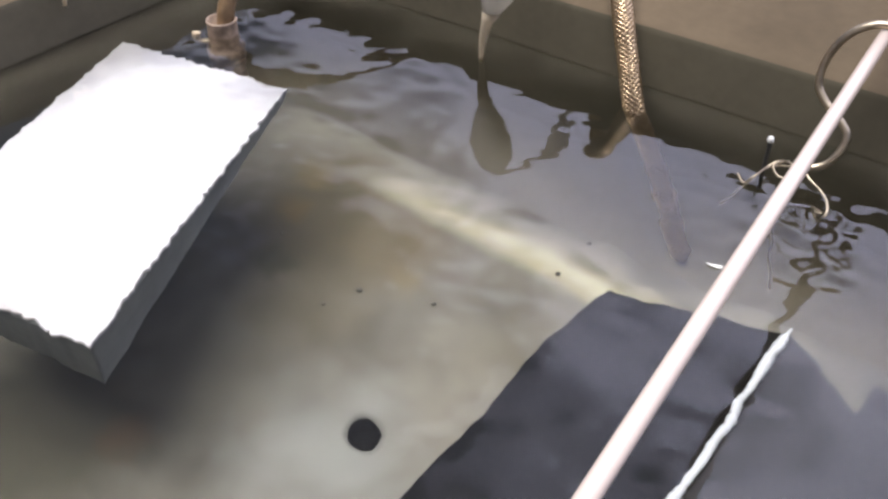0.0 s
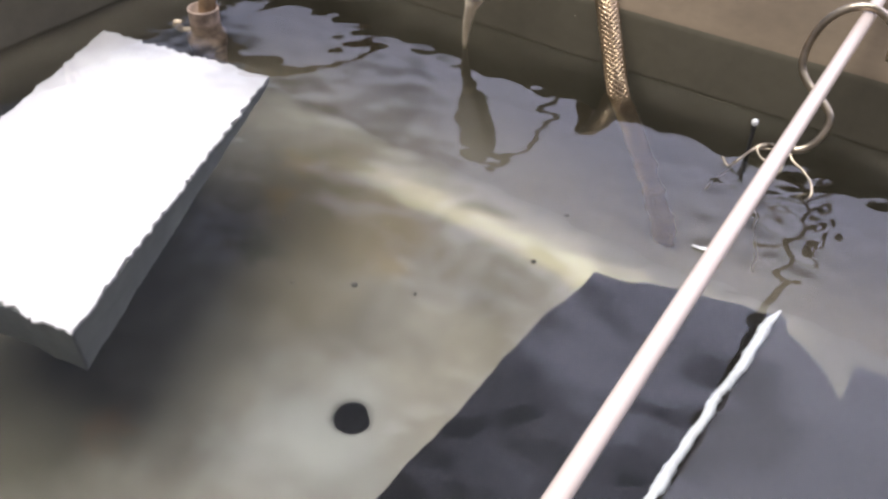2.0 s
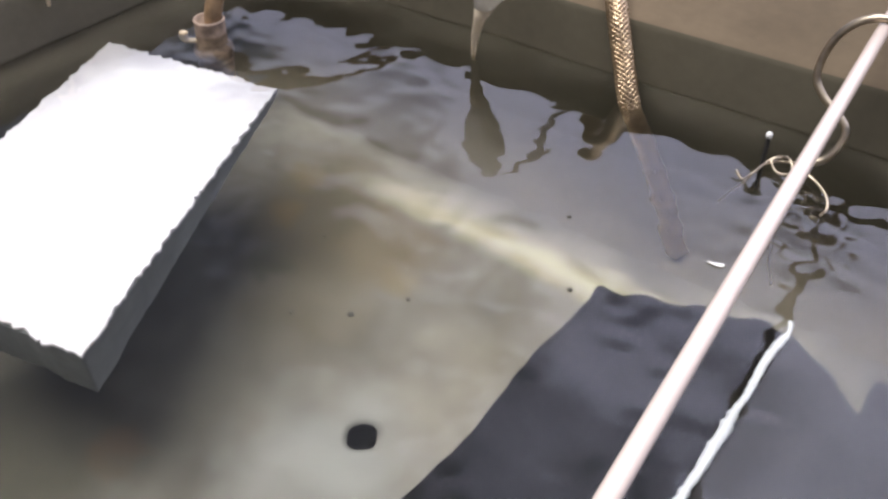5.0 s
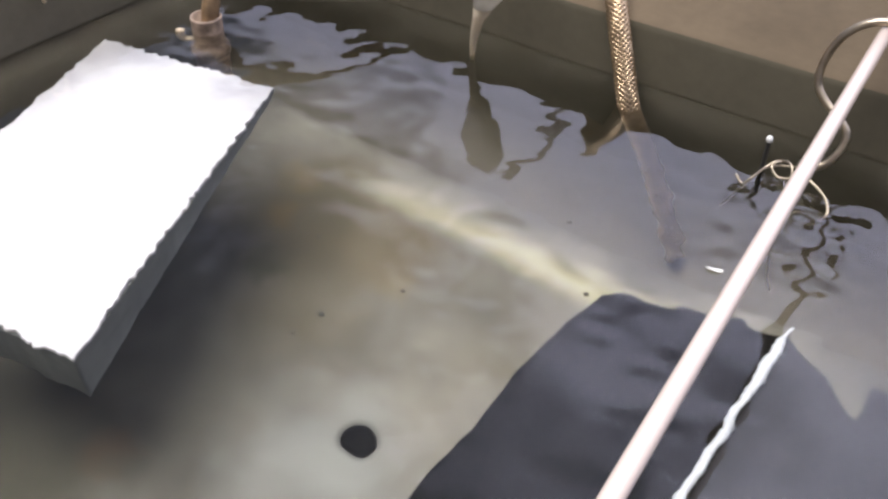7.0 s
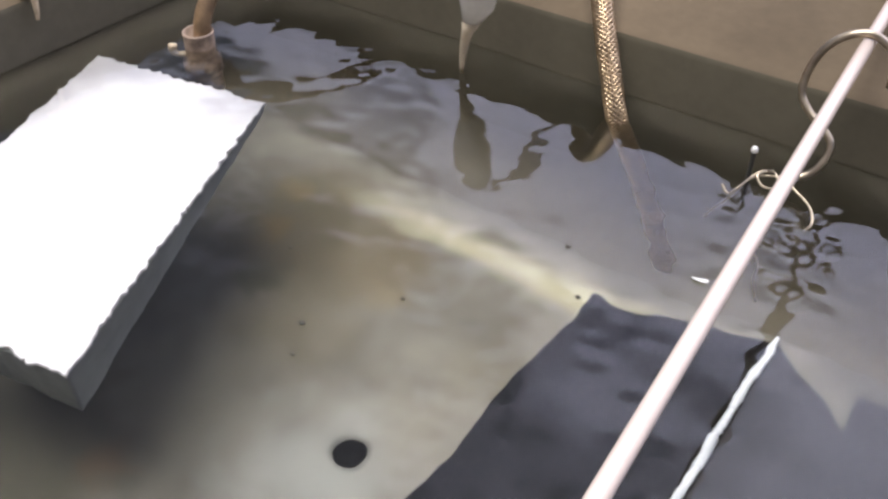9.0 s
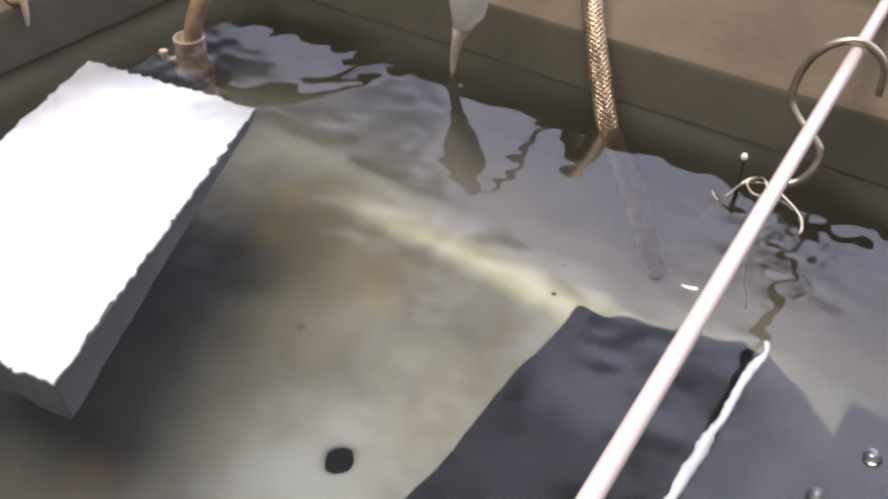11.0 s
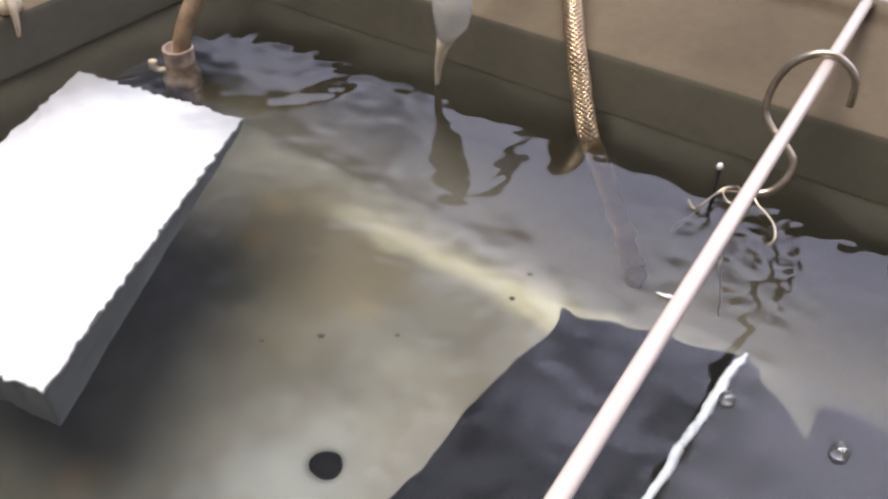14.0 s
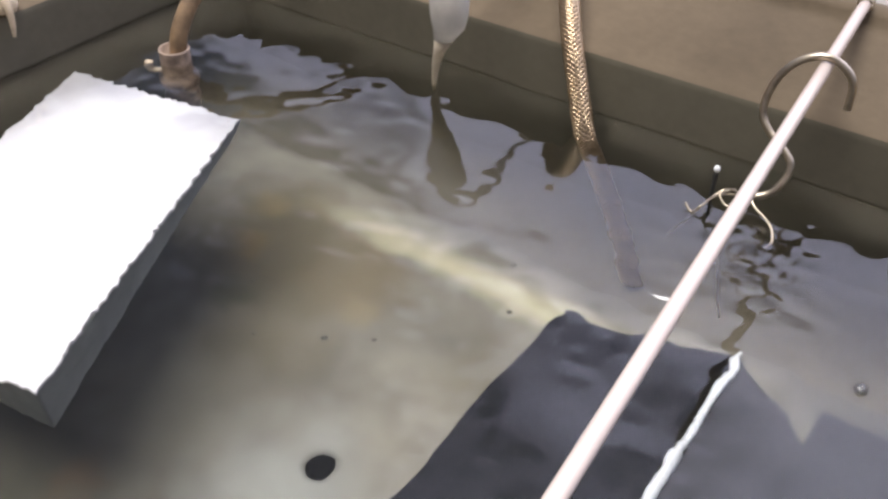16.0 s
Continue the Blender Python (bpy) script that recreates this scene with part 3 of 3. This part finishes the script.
sp = [(-0.352, 0.700, 0.088, 0.0035, 0.0035), (-0.354, 0.660, 0.098, 0.0035, 0.0035), (-0.357, 0.620, 0.108, 0.0035, 0.0035), (-0.360, 0.580, 0.113, 0.0035, 0.0035), (-0.3620, 0.557, 0.104, 0.0038, 0.0038), (-0.3625, 0.550, 0.093, 0.0065, 0.006), (-0.3630, 0.549, 0.086, 0.0125, 0.010), (-0.3634, 0.549, 0.076, 0.0162, 0.0125), (-0.3633, 0.549, 0.064, 0.0158, 0.012),
      (-0.3637, 0.549, 0.054, 0.0136, 0.0105), (-0.3680, 0.549, 0.042, 0.0080, 0.0070), (-0.3720, 0.549, 0.0316, 0.0048, 0.0045), (-0.3750, 0.549, 0.020, 0.0036, 0.0035), (-0.3764, 0.549, 0.0095, 0.0026, 0.0026), (-0.3769, 0.549, 0.001, 0.0019, 0.0019), (-0.377, 0.549, -0.008, 0.0014, 0.0014)]
rings = []
for i, (x, y, z, w, d) in enumerate(sp):
    b, a = sp[min(i + 1, len(sp) - 1)], sp[max(i - 1, 0)]
    dy, dz = b[1] - a[1], b[2] - a[2]
    q = math.hypot(dy, dz)
    rings.append([Vector((x + w * math.cos(t), y + d * math.sin(t) * (-dz / q), z + d * math.sin(t) * (dy / q))) for t in (2 * math.pi * k / 24 for k in range(24))])
NECK = 10                                        # the cream-stained neck begins at this ring
for name, some, material, label in (("spout_body", rings[:NECK + 1], CLEAR, "cloudy white bulb and tube"), ("neck", rings[NECK:], CREAM, "narrow neck stained cream inside")):
    mesh = bmesh.new()
    vr = [[mesh.verts.new(q) for q in ring] for ring in some]
    for a, b in zip(vr, vr[1:]):
        for k in range(24):
            mesh.faces.new((a[k], a[(k + 1) % 24], b[(k + 1) % 24], b[k]))
    mesh.faces.new(vr[0][::-1])
    mesh.faces.new(vr[-1])
    part(name, mesh, material, spout, label)

# ---- pipe with a beige cup in the far corner ----
pipe = thing("pipe_fitting", "beige plastic pipe fitting standing in the water near the corner", "pipe fitting")
bm = bmesh.new()
sweep(bm, smooth_path([(-0.574, 0.458, -0.006), (-0.575, 0.470, 0.028), (-0.574, 0.51, 0.062), (-0.570, 0.60, 0.098), (-0.568, 0.70, 0.0895)], 8), 0.0072, 16)
part("stem", bm, STEM, pipe, "brown bent stem")
bm = bmesh.new()
lathe(bm, ((0.0120, -0.100), (0.0145, -0.096), (0.0145, -0.046), (0.0162, -0.042), (0.0162, -0.026), (0.0128, -0.022), (0.0124, 0.009), (0.0129, 0.011), (0.0124, 0.0125), (0.0112, 0.012), (0.0105, 0.002), (0.0005, 0.002)), 28, (-0.574, 0.457, 0.000))
part("cup", bm, CUPM, pipe, "beige cup round the stem")
bm = bmesh.new()
sweep(bm, smooth_path([(-0.582, 0.448, -0.014), (-0.588, 0.443, -0.013), (-0.591, 0.442, -0.006), (-0.591, 0.443, 0.001)], 5), 0.0036, 10)
part("lug", bm, TAN, pipe)

# ---- small tan clip hooked over the side wall ----
peg = thing("tan_clip", "small tan plastic clip hooked over the tub's side wall", "clip", (-0.672, 0.379, 0.049))
bm = bmesh.new()
lathe(bm, ((0.004, -0.004), (0.009, -0.002), (0.011, 0.003), (0.009, 0.009), (0.005, 0.011)), 18)
clip_body = part("clip_body", bm, TAN, peg)
bm = bmesh.new()
sweep(bm, smooth_path([(-0.004, 0.0, 0.010), (0.006, -0.002, 0.013), (0.013, -0.004, 0.006), (0.014, -0.005, -0.008), (0.013, -0.006, -0.018)], 6), [0.0035] * 10 + [0.0035 - 0.00015 * k for k in range(15)], 10)
part("tongue", bm, TAN, peg)

# ---- small white scrap afloat ----
scrap = thing("paper_scrap", "small white scrap floating on the murky water", "scrap", (-0.121, 0.418, 0.0004))
bm = bmesh.new()
rows = []
for i in range(9):
    a = i / 8
    rows.append([bm.verts.new(((a - 0.5) * 0.009, (k / 3 - 0.5) * 0.0026 * math.sin(math.pi * (0.1 + 0.8 * a)) + 0.002 * a * a, 0.0005 * math.sin(5 * a + k) + z)) for z in (0.0, 0.0006) for k in range(4)])
for a, b in zip(rows, rows[1:]):
    for o in (0, 4):
        for k in range(3):
            bm.faces.new((a[o + k], a[o + k + 1], b[o + k + 1], b[o + k]))
    bm.faces.new((a[0], b[0], b[4], a[4]))
    bm.faces.new((a[3], b[3], b[7], a[7]))
part("flake", bm, TIP, scrap)

# ---- bubbles and specks on the water ----
def bubble(size):
    ob = thing("bubble", "clear round bubble drifting on the water", "bubble", group="bubbles on the water")
    bm = bmesh.new()
    bmesh.ops.create_uvsphere(bm, u_segments=20, v_segments=12, radius=size)
    for v in bm.verts:
        v.co.z = v.co.z * 0.85 + size * 0.25
    skin = part("film", bm, BUBBLE, ob)
    bm = bmesh.new()
    bmesh.ops.create_uvsphere(bm, u_segments=20, v_segments=12, radius=size * 0.72)
    for v in bm.verts:
        v.co.z = v.co.z * 0.85 + size * 0.25
    part("inner_film", bm, BUBBLE, skin)
    return ob


def speck(size):
    ob = thing("speck", "tiny dark speck drifting on the murky water", "speck", group="specks on the water")
    bm = bmesh.new()
    bmesh.ops.create_icosphere(bm, subdivisions=2, radius=size)
    for v in bm.verts:
        v.co *= 1 + 0.35 * noise.noise(v.co / size * 1.3)
        v.co.z *= 0.5
    part("grain", bm, SPECK, ob)
    return ob


bubbles = [bubble(r) for r in (0.0046, 0.0042, 0.0052, 0.0038, 0.0045)]
specks = [speck(r) for r in (0.0018, 0.0013, 0.0015, 0.0012, 0.0016, 0.0012)]


def motions():
    rows = []
    for k in range(65):
        t = k * 0.25
        rows.append((t, pose(0.011 * math.sin(2.1 * t) * math.cos(0.37 * t), 0.011 * math.sin(1.7 * t + 0.8), 0.0006 * math.sin(1.3 * t))))
    walk(water, rows)
    for k, ob in enumerate(silts):
        walk(ob, [(t, pose(0.012 * math.sin(0.4 * t + 2 * k), 0.012 * math.cos(0.33 * t + k), 0)) for t in range(0, 17)])
    drift = [
        [(0, .20, .30, 0), (9.3, .20, .30, 0), (10.9, .006, .352, 0), (11.3, -.0134, .3615, 0), (11.5, -.0159, .3633, 0), (11.9, -.0295, .3716, 0), (12.3, -.0407, .3655, 0), (12.5, -.0450, .3596, 0), (12.8, -.0453, .3556, 0),
         (13.2, -.0562, .3575, 0), (13.5, -.0598, .3606, 0), (13.8, -.0607, .3645, 0), (14.2, -.0594, .3558, 0), (14.6, -.080, .335, -.02), (16, -.085, .31, -.16)],
        [(0, .22, .25, 0), (9.8, .22, .25, 0), (11.6, .006, .346, 0), (11.9, .0004, .3450, 0), (12.3, -.0019, .3402, 0), (12.5, -.0004, .3334, 0), (12.8, .0066, .3338, 0), (13.4, .03, .30, 0), (14.2, .05, .25, 0), (16, .06, .22, 0)],
        [(0, .24, .28, 0), (12.8, .20, .30, 0), (13.9, .004, .362, 0), (14.2, -.0049, .3614, 0), (14.5, -.0035, .3525, 0), (14.8, .0000, .3411, 0), (15.3, .0087, .3426, 0), (15.6, .02, .33, 0), (16, .05, .31, 0)],
        [(0, .26, .35, 0), (14.4, .20, .37, 0), (15.4, .012, .417, 0), (15.7, .0028, .4161, 0), (16, -.0054, .4132, 0)],
        [(0, .05, .20, 0), (5.5, .02, .28, 0), (6.5, -.0192, .3187, 0), (6.8, -.017, .312, 0), (7.4, .01, .26, 0), (9, .03, .22, 0), (10.8, -.012, .312, 0), (11.3, -.0193, .3228, 0), (11.7, -.02, .300, 0), (12.4, .0, .24, 0), (16, .05, .18, 0)],
    ]
    for ob, rows in zip(bubbles, drift):
        walk(ob, [(t, pose(x, y, z)) for t, x, y, z in rows])
    for k, ob in enumerate(specks):
        bx, by = (-0.27, -0.24, -0.20, -0.28, -0.18, -0.33)[k], (0.27, 0.30, 0.40, 0.25, 0.36, 0.30)[k]
        walk(ob, [(t, pose(bx + 0.012 * math.sin(0.5 * t + k), by + 0.010 * math.cos(0.4 * t + 2 * k), 0.0004, 0, 0, 8 * t)) for t in range(0, 17, 2)])


motions()
